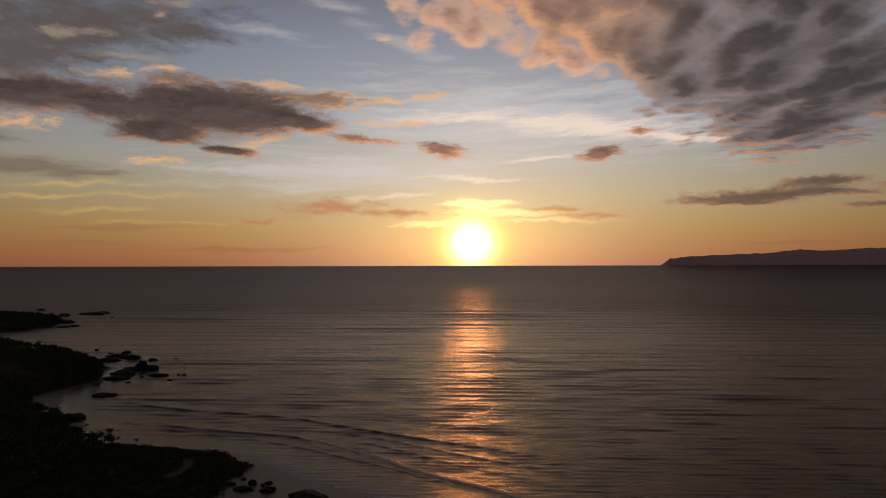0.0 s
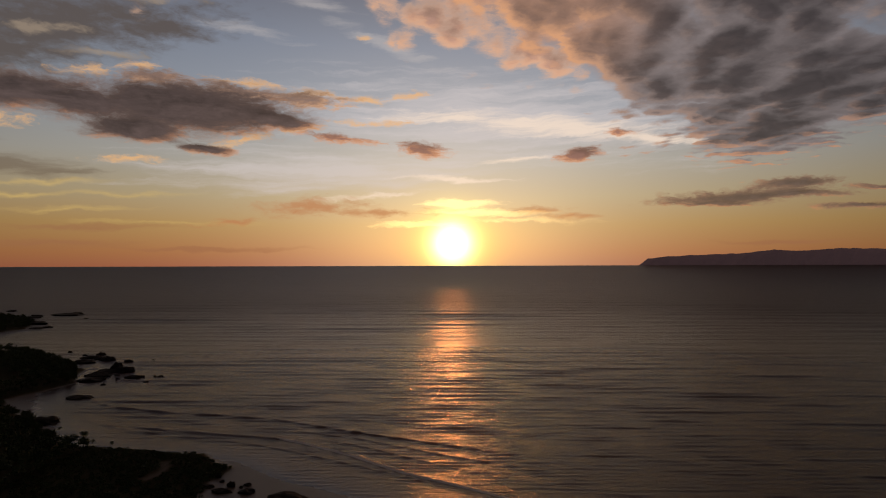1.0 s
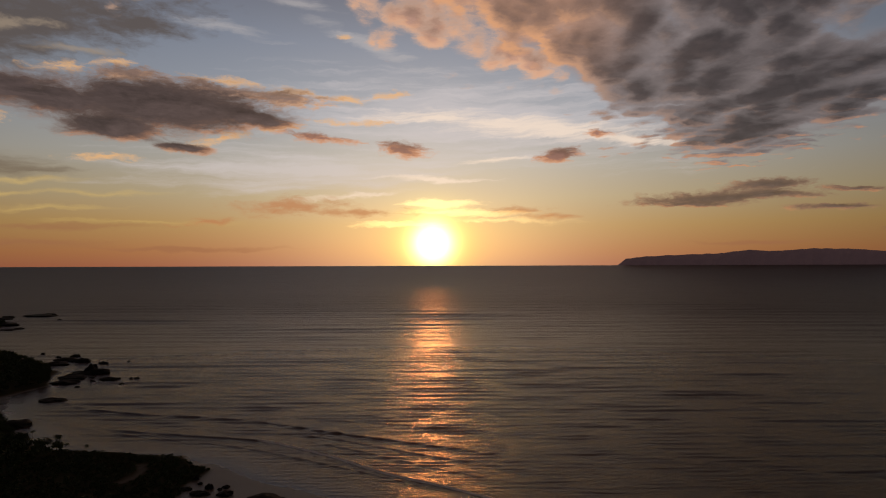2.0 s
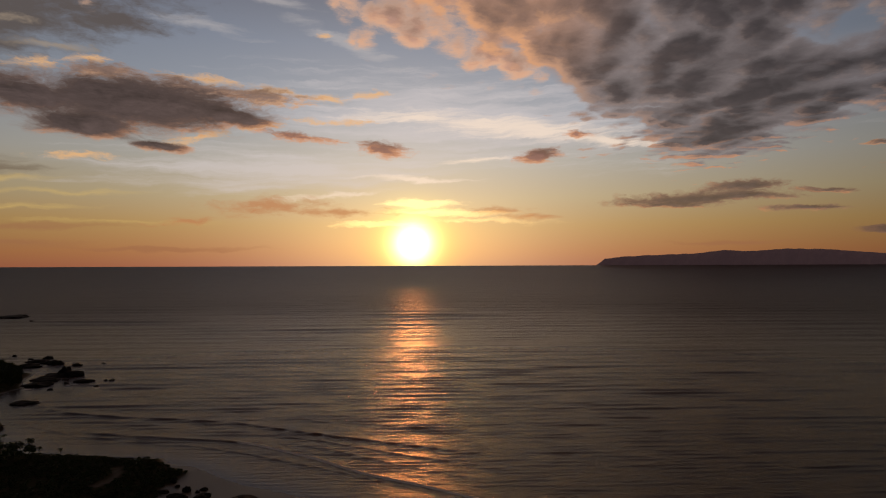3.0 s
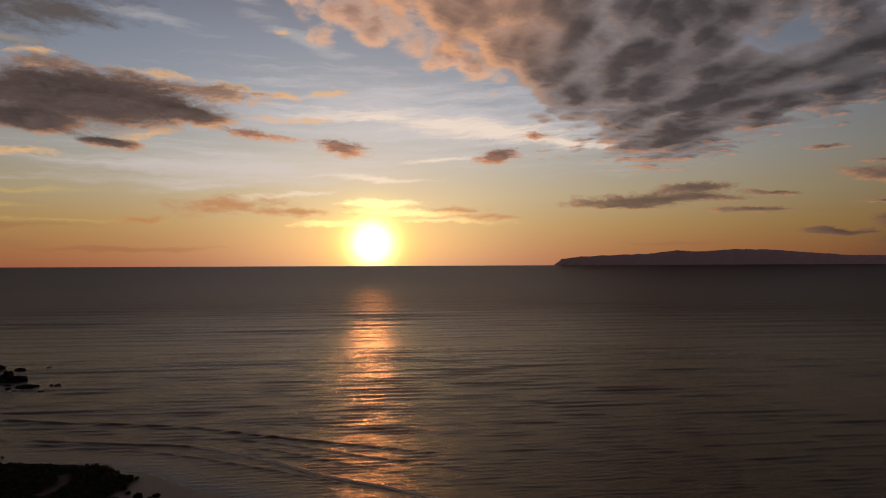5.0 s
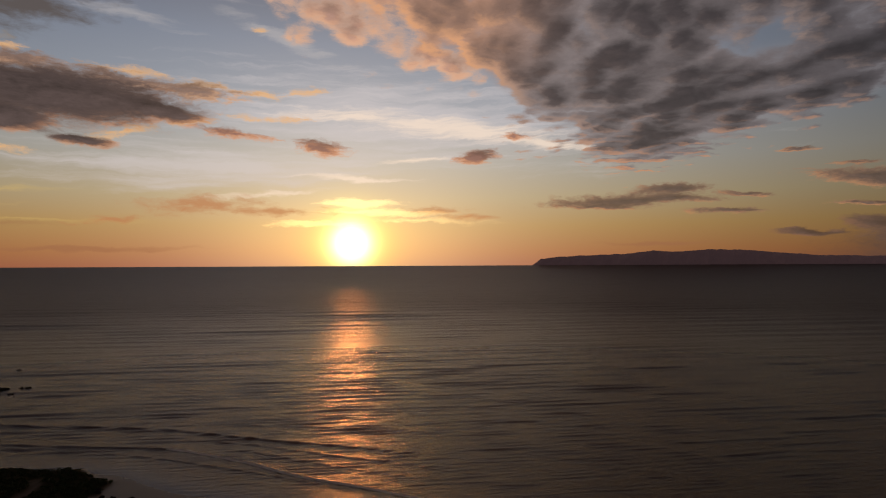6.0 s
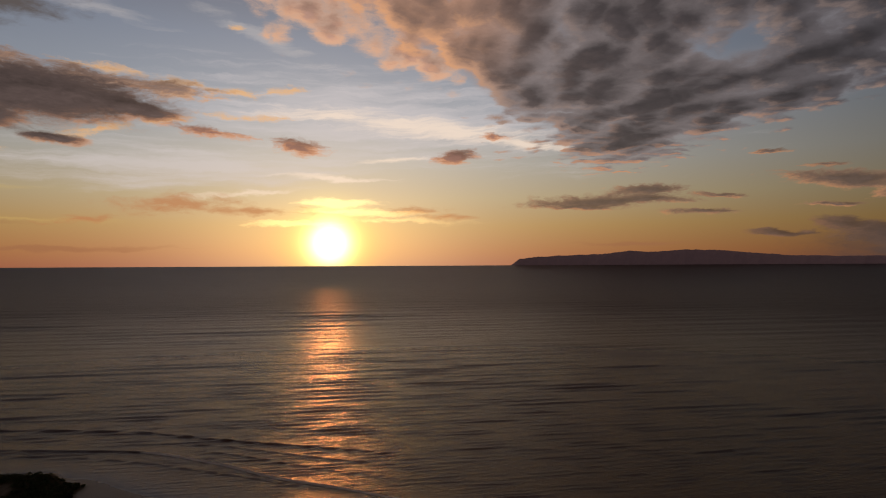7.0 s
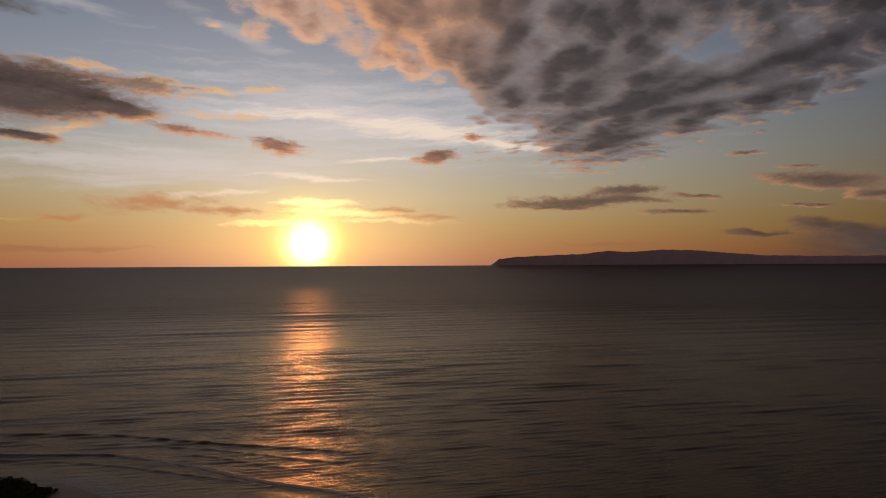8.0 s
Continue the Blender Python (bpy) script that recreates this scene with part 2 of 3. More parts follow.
# orange fringes
sky = veil(sky, W.mad(W.add(here.fine, W.mul(here.shred, 0.8)), 2.4, here.field((-28.6, 15.93, 3.3, 0.49, 5), (-24.9, 16.69, 2.4, 0.36, 7), (-15.9, 16.23, 5.0, 0.48, -2), (-9.8, 15.60, 4.7, 0.60, -1), (-5.0, 15.35, 3.2, 0.65, 1), (-1.3, 15.80, 1.7, 0.55, 10), (-4.2, 13.34, 5.3, 0.36, 2), (-25.3, 8.96, 3.3, 0.38, 4), (-35.0, 11.17, 3.3, 0.68, 4), (-16.4, 11.18, 4.2, 0.60, 17), (-11.6, 12.42, 3.1, 0.46, 10), (-5.7, 20.63, 1.2, 0.33, -7))), 0.0, 1.1, srgb(226, 178, 122), 0.8)
sky = cloud(sky, here.lobe(), toward.lobe(), 0.0, 0.9, srgb(160, 128, 108), srgb(112, 90, 80), srgb(226, 168, 112), 0.9)
sky = cloud(sky, here.dark(), toward.dark(), -0.05, 1.05, srgb(134, 110, 98), srgb(74, 63, 62), srgb(200, 138, 94), 1.0, 1.3)
sky = cloud(sky, here.small(), toward.small(), 0.0, 0.85, srgb(166, 122, 100), srgb(112, 80, 72), srgb(214, 148, 102), 0.95)
# mackerel cloud, orange where it nears the sun's side, grey away from it
warm = W.step(W.mad(el, -0.5, az), 3.0, 14.0)
sky = veil(sky, here.salmon(), -0.3, 0.8, srgb(206, 172, 150), 0.75)
sky = cloud(sky, here.salmon(), toward.salmon(), 0.1, 1.3, srgb(204, 162, 136), srgb(146, 114, 102), srgb(228, 168, 120), 0.85, 1.5)
sky = veil(sky, here.deck_shape(), -0.25, 0.5, W.mix(warm, srgb(172, 142, 126), srgb(132, 128, 132)), 0.62)
sky = cloud(sky, here.mackerel(), toward.mackerel(), 0.1, 0.95, W.mix(warm, srgb(184, 144, 122), W.mix(W.step(az, 24.0, 54.0), srgb(134, 126, 127), srgb(84, 82, 88))), W.mix(warm, srgb(108, 88, 80), W.mix(W.step(az, 24.0, 54.0), srgb(62, 56, 57), srgb(42, 39, 42))),
            W.mix(warm, srgb(216, 160, 116), W.mix(W.step(el, 8.0, 15.0), srgb(196, 140, 102), srgb(140, 122, 114))), 0.96, 2.25, 0.35, 0.30)
sky = cloud(sky, here.flats(), toward.flats(), 0.0, 0.7, srgb(140, 110, 90), srgb(84, 69, 64), srgb(182, 130, 92), 0.92)
sky = cloud(sky, here.heap(), toward.heap(), -0.1, 0.5, srgb(98, 77, 67), srgb(76, 62, 58), srgb(128, 94, 74), 0.92)
sky = veil(sky, W.mad(here.fine, 0.8, here.field((53.9, 1.07, 13.2, 2.17, -1))), 0.0, 0.9, srgb(70, 62, 62), 0.85)

sky = glow(sky, torn, (0.70, 0.48, 0.16, 1))
sky = glow(sky, g_mid, (0.70, 0.60, 0.03, 1))
sky = glow(sky, g_core, (3.4, 3.0, 1.9, 1))
# below the horizon only open water would be met
sky = W.mix(W.step(el, -0.6, 0.0), srgb(64, 52, 50), sky)
sky = W.mix(1.0, W.mix(1.0, sky, (10, 10, 10, 1), "MULTIPLY"), W.mix(1.0, nishita.outputs[0], (0.05, 0.05, 0.05, 1), "MULTIPLY"), "ADD")
back = W.nodes.new("ShaderNodeBackground")
back.inputs["Strength"].default_value = 0.1
W.put(back.inputs["Color"], sky)
W.links.new(back.outputs[0], W.nodes.new("ShaderNodeOutputWorld").inputs["Surface"])

lamp = bpy.data.lights.new("sun", "SUN")
lamp.energy, lamp.angle, lamp.color = 0.125, radians(2.5), (1.0, 0.29, 0.065)
sun = new("sun", lamp)
sun.matrix_world = look((0, 0, 400), Vector((0, 0, 400)) - SUN_DIR)


# ---- materials ----
def material(name):
    mat = bpy.data.materials.new(name)
    mat.use_nodes = True
    n = Net(mat.node_tree)
    shader = mat.node_tree.nodes["Principled BSDF"]
    return mat, n, shader


def bump(n, shader, height, strength, distance, under=None):
    b = n.nodes.new("ShaderNodeBump")
    b.inputs["Strength"].default_value, b.inputs["Distance"].default_value = strength, distance
    n.put(b.inputs["Height"], height)
    if under is not None:
        n.put(b.inputs["Normal"], under)
    n.put(shader.inputs["Normal"], b.outputs[0])
    return b.outputs[0]


def place(n):
    return n.nodes.new("ShaderNodeTexCoord").outputs["Object"]


def sea_material():
    mat, n, s = material("sea_water")
    p = n.sep(place(n))
    foam = n.nodes.new("ShaderNodeAttribute")
    foam.attribute_name = "foam"
    calm = n.nodes.new("ShaderNodeAttribute")
    calm.attribute_name = "calm"
    froth = n.noise(n.vec(p[0], p[1], 0), 0.9, 6.0, 0.7)
    white = n.step(n.add(foam.outputs["Fac"], n.mul(n.sub(froth, 0.5), 0.9)), 0.30, 0.65)
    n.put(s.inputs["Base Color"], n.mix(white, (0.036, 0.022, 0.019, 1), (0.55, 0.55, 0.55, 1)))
    distant = n.nodes.new("ShaderNodeAttribute")
    distant.attribute_name = "distant"
    rise = n.nodes.new("ShaderNodeAttribute")
    rise.attribute_name = "rise"
    n.put(s.inputs["Roughness"], n.add(n.mul(white, 0.3), n.mad(distant.outputs["Fac"], 0.25, 0.20)))
    s.inputs["IOR"].default_value = 1.333
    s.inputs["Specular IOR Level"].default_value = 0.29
    # red glow of the sunset haze, put into this tint and the base colour
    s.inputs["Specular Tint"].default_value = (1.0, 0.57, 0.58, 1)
    long_crest = n.noise(n.vec(n.mul(p[0], 0.06), n.mad(p[0], 0.02, n.mul(p[1], 0.42)), 0), 1.0, 5.0, 0.68)
    ripple = n.noise(n.vec(n.mul(p[0], 0.35), n.mul(p[1], 1.8), 4), 1.0, 3.0, 0.6)
    mid = n.noise(n.vec(n.mul(p[0], 0.011), n.mad(p[0], 0.004, n.mul(p[1], 0.07)), 9), 1.0, 3.0, 0.6)
    groups = n.noise(n.vec(n.mul(p[0], 0.0025), n.mad(p[0], 0.001, n.mul(p[1], 0.017)), 2), 1.0, 2.0, 0.55)
    amount = n.mad(calm.outputs["Fac"], -0.9, 1.0)
    far_waves = n.mul(distant.outputs["Fac"], n.mad(mid, 1.6, n.mul(groups, 6.0)))
    height = n.mul(amount, n.add(far_waves, n.mad(long_crest, 0.60, n.mul(ripple, 0.30))))
    level = n.nodes.new("ShaderNodeMix")
    level.data_type = "VECTOR"
    n.put(level.inputs[0], n.mul(rise.outputs["Fac"], 0.38))
    n.put(level.inputs[4], n.nodes.new("ShaderNodeNewGeometry").outputs["Normal"])
    level.inputs[5].default_value = (0, 0, 1)
    bump(n, s, height, 1.0, 1.0, level.outputs[1])
    return mat


def ground_material():
    mat, n, s = material("shore_ground")
    p = place(n)
    q = n.sep(p)
    wood = n.nodes.new("ShaderNodeAttribute")
    wood.attribute_name = "wooded"
    grain, stain = n.noise(p, 1.4, 5.0), n.noise(p, 0.05, 4.0)
    sand = n.mix(stain, (0.060, 0.046, 0.038, 1), (0.095, 0.072, 0.058, 1))
    soil = n.mix(grain, (0.018, 0.020, 0.010, 1), (0.050, 0.045, 0.026, 1))
    n.put(s.inputs["Base Color"], n.mix(wood.outputs["Fac"], sand, soil))
    wet = n.step(q[2], 1.0, 1.8)
    n.put(s.inputs["Roughness"], n.top(n.mad(wet, 0.4, 0.42), n.mul(wood.outputs["Fac"], 0.95)))
    n.put(s.inputs["Specular IOR Level"], n.mad(wood.outputs["Fac"], -0.16, 0.18))
    bump(n, s, n.mad(grain, 0.3, stain), 0.25, 0.4)
    return mat


def plain_material(name, dark, light, rough, scale, relief=0.3, stretch=(1, 1, 1)):
    mat, n, s = material(name)
    q = n.sep(place(n))
    v = n.vec(n.mul(q[0], stretch[0]), n.mul(q[1], stretch[1]), n.mul(q[2], stretch[2]))
    a, b = n.noise(v, scale, 5.0, 0.6), n.noise(v, scale * 7, 4.0, 0.6)
    info = n.nodes.new("ShaderNodeObjectInfo").outputs["Random"]
    t = n.m("ADD", n.mad(a, 0.8, n.mul(b, 0.5)), n.mad(info, 0.4, -0.35), clamp=True)
    n.put(s.inputs["Base Color"], n.mix(t, dark, light))
    n.put(s.inputs["Roughness"], n.mad(b, 0.2, rough))
    s.inputs["Specular IOR Level"].default_value = 0.18
    bump(n, s, n.mad(b, 0.4, a), relief, 0.5 / scale)
    return mat


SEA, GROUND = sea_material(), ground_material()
ROCK = plain_material("wet_rock", (0.008, 0.007, 0.006, 1), (0.024, 0.020, 0.017, 1), 0.75, 0.6, 0.8)
LEAF = plain_material("leaves", (0.018, 0.028, 0.010, 1), (0.055, 0.075, 0.026, 1), 0.6, 0.8, 0.4)
FROND = plain_material("palm_fronds", (0.022, 0.034, 0.012, 1), (0.060, 0.080, 0.030, 1), 0.5, 1.5, 0.2)
BARK = plain_material("bark", (0.045, 0.034, 0.024, 1), (0.13, 0.10, 0.075, 1), 0.85, 3.0, 0.6, (1, 1, 0.3))
# purple of the lit air is put into the hillside's colour and faint glow
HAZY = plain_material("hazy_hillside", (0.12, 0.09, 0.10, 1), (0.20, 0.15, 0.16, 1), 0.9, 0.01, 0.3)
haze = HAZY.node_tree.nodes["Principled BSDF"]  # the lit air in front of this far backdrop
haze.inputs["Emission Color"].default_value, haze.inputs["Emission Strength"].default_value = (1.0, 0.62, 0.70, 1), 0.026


# ---- mesh helpers ----
def grid_mesh(name, xs, ys, zs, mat, attributes=()):
    """A sheet from two-dimensional arrays."""
    rows, cols = xs.shape
    me = bpy.data.meshes.new(name)
    idx = np.arange(rows * cols).reshape(rows, cols)
    quads = np.stack([idx[:-1, :-1], idx[:-1, 1:], idx[1:, 1:], idx[1:, :-1]], -1).reshape(-1, 4)
    me.vertices.add(rows * cols)
    me.vertices.foreach_set("co", np.stack([xs, ys, zs], -1).astype(np.float32).ravel())
    me.loops.add(quads.size)
    me.loops.foreach_set("vertex_index", quads.astype(np.int32).ravel())
    me.polygons.add(len(quads))
    me.polygons.foreach_set("loop_start", np.arange(0, quads.size, 4, dtype=np.int32))
    me.polygons.foreach_set("use_smooth", np.ones(len(quads), dtype=bool))
    me.update(calc_edges=True)
    for key, values in attributes:
        me.attributes.new(key, "FLOAT", "POINT").data.foreach_set("value", values.astype(np.float32).ravel())
    me.materials.append(mat)
    return new(name, me)


def part(name, bm, mat, parent=None, label="", smooth=True):
    me = bpy.data.meshes.new(name)
    bm.to_mesh(me)
    bm.free()
    me.materials.append(mat)
    if smooth:
        me.polygons.foreach_set("use_smooth", np.ones(len(me.polygons), dtype=bool))
    ob = new(name, me)
    ob.parent = parent
    return tagged(ob, label) if label else ob


def value_noise(x, y, seed, octaves=4):
    """Smooth random field on arrays, about -1 to 1, built from slanted sines."""
    rng = np.random.default_rng(seed)
    out, amp, total = np.zeros_like(x), 1.0, 0.0
    f = 1.0
    for _ in range(octaves):
        for _ in range(4):
            th, ph, k = rng.uniform(0, 2 * np.pi), rng.uniform(0, 2 * np.pi), f * rng.uniform(0.7, 1.4)
            out += amp * 0.5 * np.sin(k * (x * np.cos(th) + y * np.sin(th)) + ph + 0.8 * np.sin(0.6 * k * (y * np.cos(th) - x * np.sin(th))))
        total += amp
        amp, f = amp * 0.55, f * 2.1
    return out / total


def inside_distance(px, py, ring):
    """Signed distance to a closed outline, positive inside."""
    best, inside = np.full(px.shape, 1e18), np.zeros(px.shape, dtype=bool)
    for (x0, y0), (x1, y1) in zip(ring, ring[1:] + ring[:1]):
        ex, ey = x1 - x0, y1 - y0
        t = np.clip(((px - x0) * ex + (py - y0) * ey) / (ex * ex + ey * ey), 0, 1)
        best = np.minimum(best, (px - x0 - t * ex) ** 2 + (py - y0 - t * ey) ** 2)
        if y0 != y1:
            inside ^= ((y0 > py) != (y1 > py)) & (px < ex * (py - y0) / ey + x0)
    return np.where(inside, 1, -1) * np.sqrt(best)


# ---- the shore ----
COAST = [(-3400, 1430), (-1200, 1353), (-850, 1239), (-745, 1167), (-668, 1069), (-640, 996), (-648, 926), (-700, 891), (-690, 862), (-606, 821), (-500, 745),
         (-428, 698), (-392, 663), (-350, 621), (-330, 600), (-316, 570), (-296, 530), (-306, 503), (-312, 467), (-284, 425), (-246, 396), (-218, 366), (-190, 343),
         (-166, 337), (-140, 328), (-116, 326), (-102, 314), (-92, 306), (-94, 291), (-97, 283), (-94, 273), (-92, 255), (-60, 227), (60, 195), (260, 143), (700, 19), (3400, -572), (3400, -3240), (-3400, -3240)]
BEACH = [(-330, 534), (-256, 405), (-230, 385), (-195, 348), (-171, 339), (-148, 330), (-122, 325), (-95, 316), (-79, 299), (-63, 285), (-47, 274), (-30, 262), (-6, 246), (60, 215), (270, 160), (710, 30), (700, -100), (-400, 100), (-400, 477)]


def land_height(px, py):
    """Ground height and how wooded it is."""
    rough = value_noise(px * 0.06, py * 0.06, 5, 3)
    d = inside_distance(px, py, COAST) + 4.0 * rough
    b = inside_distance(px, py, BEACH) + 2.0 * rough
    sand = np.where(b > 0, 0.02 * np.minimum(b, 60) + 0.02, np.maximum(0.05 * b, -4.0))
    hills = np.clip(d, 0, 140) * (0.075 + 0.035 * value_noise(px * 0.012, py * 0.012, 9, 3))
    low = np.clip((py - 329) / 57, 0, 1) + np.clip((-150 - px) / 50, 0, 1)
    near = np.clip(low, 0.12, 1.0)
    bank = np.clip(d / 5.0, 0, 1) * 1.1 + hills * near + np.clip(d, 0, 6) * 0.16 * (rough + 0.4)
    z = np.where(d > 0, np.maximum(sand, 0) + bank, np.maximum(sand, np.maximum(0.06 * d, -4.0)))
    trail = np.clip(np.abs(px + 125 + 0.0297 * (py - 296) ** 2) / 1.6 - 0.6, 0, 1)
    trail = np.where((py > 283) & (py < 310), trail, 1.0)
    return z - 0.5 * (1 - trail) * (d > 0), np.clip(d / 3.0 + 0.2, 0, 1) * trail


def spaced(*stretches):
    return np.unique(np.concatenate([np.arange(a, b, s) for a, b, s in stretches]))


gx = spaced((-3400, -900, 100), (-900, -460, 6), (-460, 20, 2.5), (20, 300, 10), (300, 3500, 100))
gy = spaced((-3400, 200, 90), (200, 660, 2.5), (660, 1450, 6), (1450, 1800, 50))
GX, GY = np.meshgrid(gx, gy)
GZ, WOODED = land_height(GX, GY)
ground = grid_mesh("ground", GX, GY, GZ, GROUND, [("wooded", WOODED)])
tagged(ground, "dark wooded shore with a strip of wet sand", "ground", kind="structure")

# ---- the sea ----
rng = np.random.default_rng(4)
ang = np.radians(np.concatenate([np.arange(-180, -42, 3.0), np.arange(-42, 56, 0.14), np.arange(56, 181, 3.0)]))
ring = np.concatenate([60.0 * np.exp(np.arange(0, 1.4, 0.03)), 245.0 * np.exp(np.arange(0, 1.9, 0.0026)), 1640.0 * np.exp(np.arange(0, 1.105, 0.006))])
A, R = np.meshgrid(ang, ring)
SX, SY = R * np.sin(A), R * np.cos(A)
swell = np.zeros_like(R)
X32, Y32 = SX.astype(np.float32), SY.astype(np.float32)
usual = 5.2 * ring ** 2 / 107000.0
for _ in range(380):
    # the swell shortens as it runs in towards the shore
    length = float(np.exp(rng.uniform(np.log(3.2), np.log(110))))
    th = rng.normal(radians(3), radians(4.0))
    k = 2 * np.pi / length
    keep = np.exp(-(np.log(length / usual) / 0.55) ** 2) * np.clip((length / (ring * 0.0028) - 2.2) / 2.0, 0, 1)
    shift = rng.uniform(0, 6.28, 2)
    rows = keep > 0.08
    px, py = X32[rows], Y32[rows]
    phase = px * np.float32(k * math.sin(th)) + py * np.float32(k * math.cos(th)) + np.float32(shift[0])
    phase += np.float32(0.9) * np.sin(px * np.float32(k * 0.07) + py * np.float32(k * 0.05) + np.float32(shift[1]))
    crest_shape = np.sin(phase) * np.float32(0.5) + np.float32(0.5)
    strength = (keep * (0.0020 + 0.0029 * np.clip((900 - ring) / 500, 0, 1)) * np.sqrt(length * usual))[rows, None].astype(np.float32)
    swell[rows] += strength * (crest_shape * np.sqrt(np.maximum(crest_shape, 0)) - np.float32(0.42))

near = ring < 1500
to_beach = np.full_like(R, 999.0)
to_beach[near] = -np.maximum(inside_distance(SX[near], SY[near], BEACH), inside_distance(SX[near], SY[near], COAST))
calm = np.clip(1.0 - to_beach / 34.0, 0, 1) * np.clip((667 - SY) / 143, 0, 1)
swell *= 1.0 - 0.65 * np.clip(calm * 1.5, 0, 1)


def breaker(curve, height, width, foam_from, foam_to, foam_amount):
    """A long shoreward wave along a smooth line y(x)."""
    xs, ys = np.array(curve, dtype=float).T
    fine_x = np.arange(xs[0] - 30, xs[-1] + 30, 1.0)
    smooth = np.convolve(np.pad(np.interp(fine_x, xs, ys), 12, "reflect", reflect_type="odd"), np.hanning(27)[1:-1] / np.hanning(27).sum(), "valid")
    slope = np.interp(SX, fine_x, np.gradient(smooth, fine_x))
    wob = 0.8 * value_noise(SX * 0.05, SY * 0.0, int(abs(xs[0])), 3)
    d = (SY - np.interp(SX, fine_x, smooth) + wob) / np.sqrt(1 + slope * slope)
    ends = np.clip((SX - xs[0]) / 25, 0, 1) * np.clip((xs[-1] - SX) / 40, 0, 1)
    vary = ends * (0.75 + 0.35 * value_noise(SX * 0.05, SX * 0.0, int(abs(ys[0])), 3))
    face = np.where(d < 0, np.exp(-(d / (0.30 * width)) ** 2), np.exp(-d / width))
    froth = np.exp(-((d + 0.5) / 1.1) ** 2) * np.clip((SX - foam_from) / 12, 0, 1) * np.clip((foam_to - SX) / 12, 0, 1)
    return height * vary * face, foam_amount * froth


foam = np.zeros_like(R)
for curve, h, w, f0, f1, fa in (
        ([(-256, 469), (-223, 440), (-200, 431), (-175, 422), (-139, 413), (-102, 402), (-78, 388), (-54, 375), (-31, 361), (-9, 351), (16, 337), (60, 314)], 0.75, 3.4, 0, 0, 0.0),
        ([(-150, 420), (-110, 413), (-83, 404), (-43, 396), (-4, 384), (18, 376), (60, 362)], 0.40, 3.0, 0, 0, 0.0),
        ([(-240, 414), (-205, 392), (-181, 377), (-159, 369), (-138, 361), (-113, 353), (-96, 345), (-78, 335), (-50, 317), (-30, 304), (-13, 292), (3, 279), (20, 266)], 0.32, 1.6, -190, -95, 0.30),
        ([(-190, 388), (-150, 374), (-109, 363), (-90, 358), (-72, 349), (-54, 335), (-36, 321), (-21, 306), (-8, 294), (4, 285), (18, 275), (50, 250)], 0.62, 2.6, -90, 60, 0.95),
        ([(-75, 370), (-40, 355), (-8, 334), (20, 316), (60, 294)], 0.40, 2.6, -45, 30, 0.35),
        ([(-60, 354), (-30, 335), (-5, 315), (20, 297), (55, 276)], 0.34, 2.2, 0, 0, 0.0)):
    lift, froth = breaker(curve, h, w, f0, f1, fa)
    swell += lift
    foam = np.maximum(foam, froth)

# white water where the swell meets the rocks
for x, y, r in ((-323, 607, 5.8), (-271, 435, 4.4), (-249, 402, 4.5), (-266, 540, 2.9), (-237, 527, 2.7), (-291, 527, 4.6), (-96, 284, 1.8)):
    foam = np.maximum(foam, 0.75 * np.exp(-((SX - x) ** 2 + 1.6 * (SY - y) ** 2) / (r * r)))

far = np.clip((R - 2600) / 2050, 0, 1)
SZ = swell * np.clip(1.4 - R / 3500, 0.15, 1) + (EYE - 0.8) * far ** 2
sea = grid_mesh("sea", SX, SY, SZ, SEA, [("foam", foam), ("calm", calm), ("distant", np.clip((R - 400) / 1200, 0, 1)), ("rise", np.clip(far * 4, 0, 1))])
tagged(sea, "dark rippled sea reflecting the sunset sky", "sea", kind="structure")

# ---- far headland ----
HEIGHTS = [(19.8, 0.0), (20.6, 0.58), (22.5, 0.79), (25.1, 0.9), (28.2, 0.99), (30.6, 1.27), (32.8, 1.14), (35.3, 1.32), (37.9, 1.24), (40.4, 0.98), (43.4, 0.72), (47.4, 0.62), (53.4, 0.61), (61.2, 0.71), (67.0, 0.3), (69.0, 0)]
ha = np.arange(HEIGHTS[0][0], HEIGHTS[-1][0], 0.10)
crest = np.interp(ha, *np.array(HEIGHTS).T) + 0.022 * value_noise(ha * 2.2, ha * 0, 31, 4) * np.clip((ha - HEIGHTS[0][0]) / 1.5, 0, 1)
side = np.linspace(-1, 1, 29)
HA, HS = np.meshgrid(np.radians(ha), side)
HR = 4790 + 120 * HS + 25 * value_noise(HA * 160, HS * 2, 33, 3)
top = np.maximum(crest, 0) * radians(1) * 4790
HZ = EYE - 2.0 + (top + 2.0) * (1 - np.abs(HS) ** 1.7) + 2 * value_noise(HA * 300, HS * 5, 35, 3) * (1 - HS ** 2)
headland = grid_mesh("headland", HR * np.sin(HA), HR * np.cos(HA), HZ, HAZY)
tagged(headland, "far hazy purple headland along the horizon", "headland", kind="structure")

# ---- plants and rocks ----
def tube(bm, points, radii, sides=7):
    """A tapered round stem along points."""
    rings = []
    for i, (p, r) in enumerate(zip(points, radii)):
        q = points[min(i + 1, len(points) - 1)] - points[max(i - 1, 0)]
        turn = q.to_track_quat("Z", "Y").to_matrix()
        rings.append([bm.verts.new(p + turn @ Vector((r * math.cos(2 * math.pi * k / sides), r * math.sin(2 * math.pi * k / sides), 0))) for k in range(sides)])
    for a, b in zip(rings, rings[1:]):
        for k in range(sides):
            bm.faces.new((a[k], a[(k + 1) % sides], b[(k + 1) % sides], b[k]))
    bm.faces.new(rings[-1])


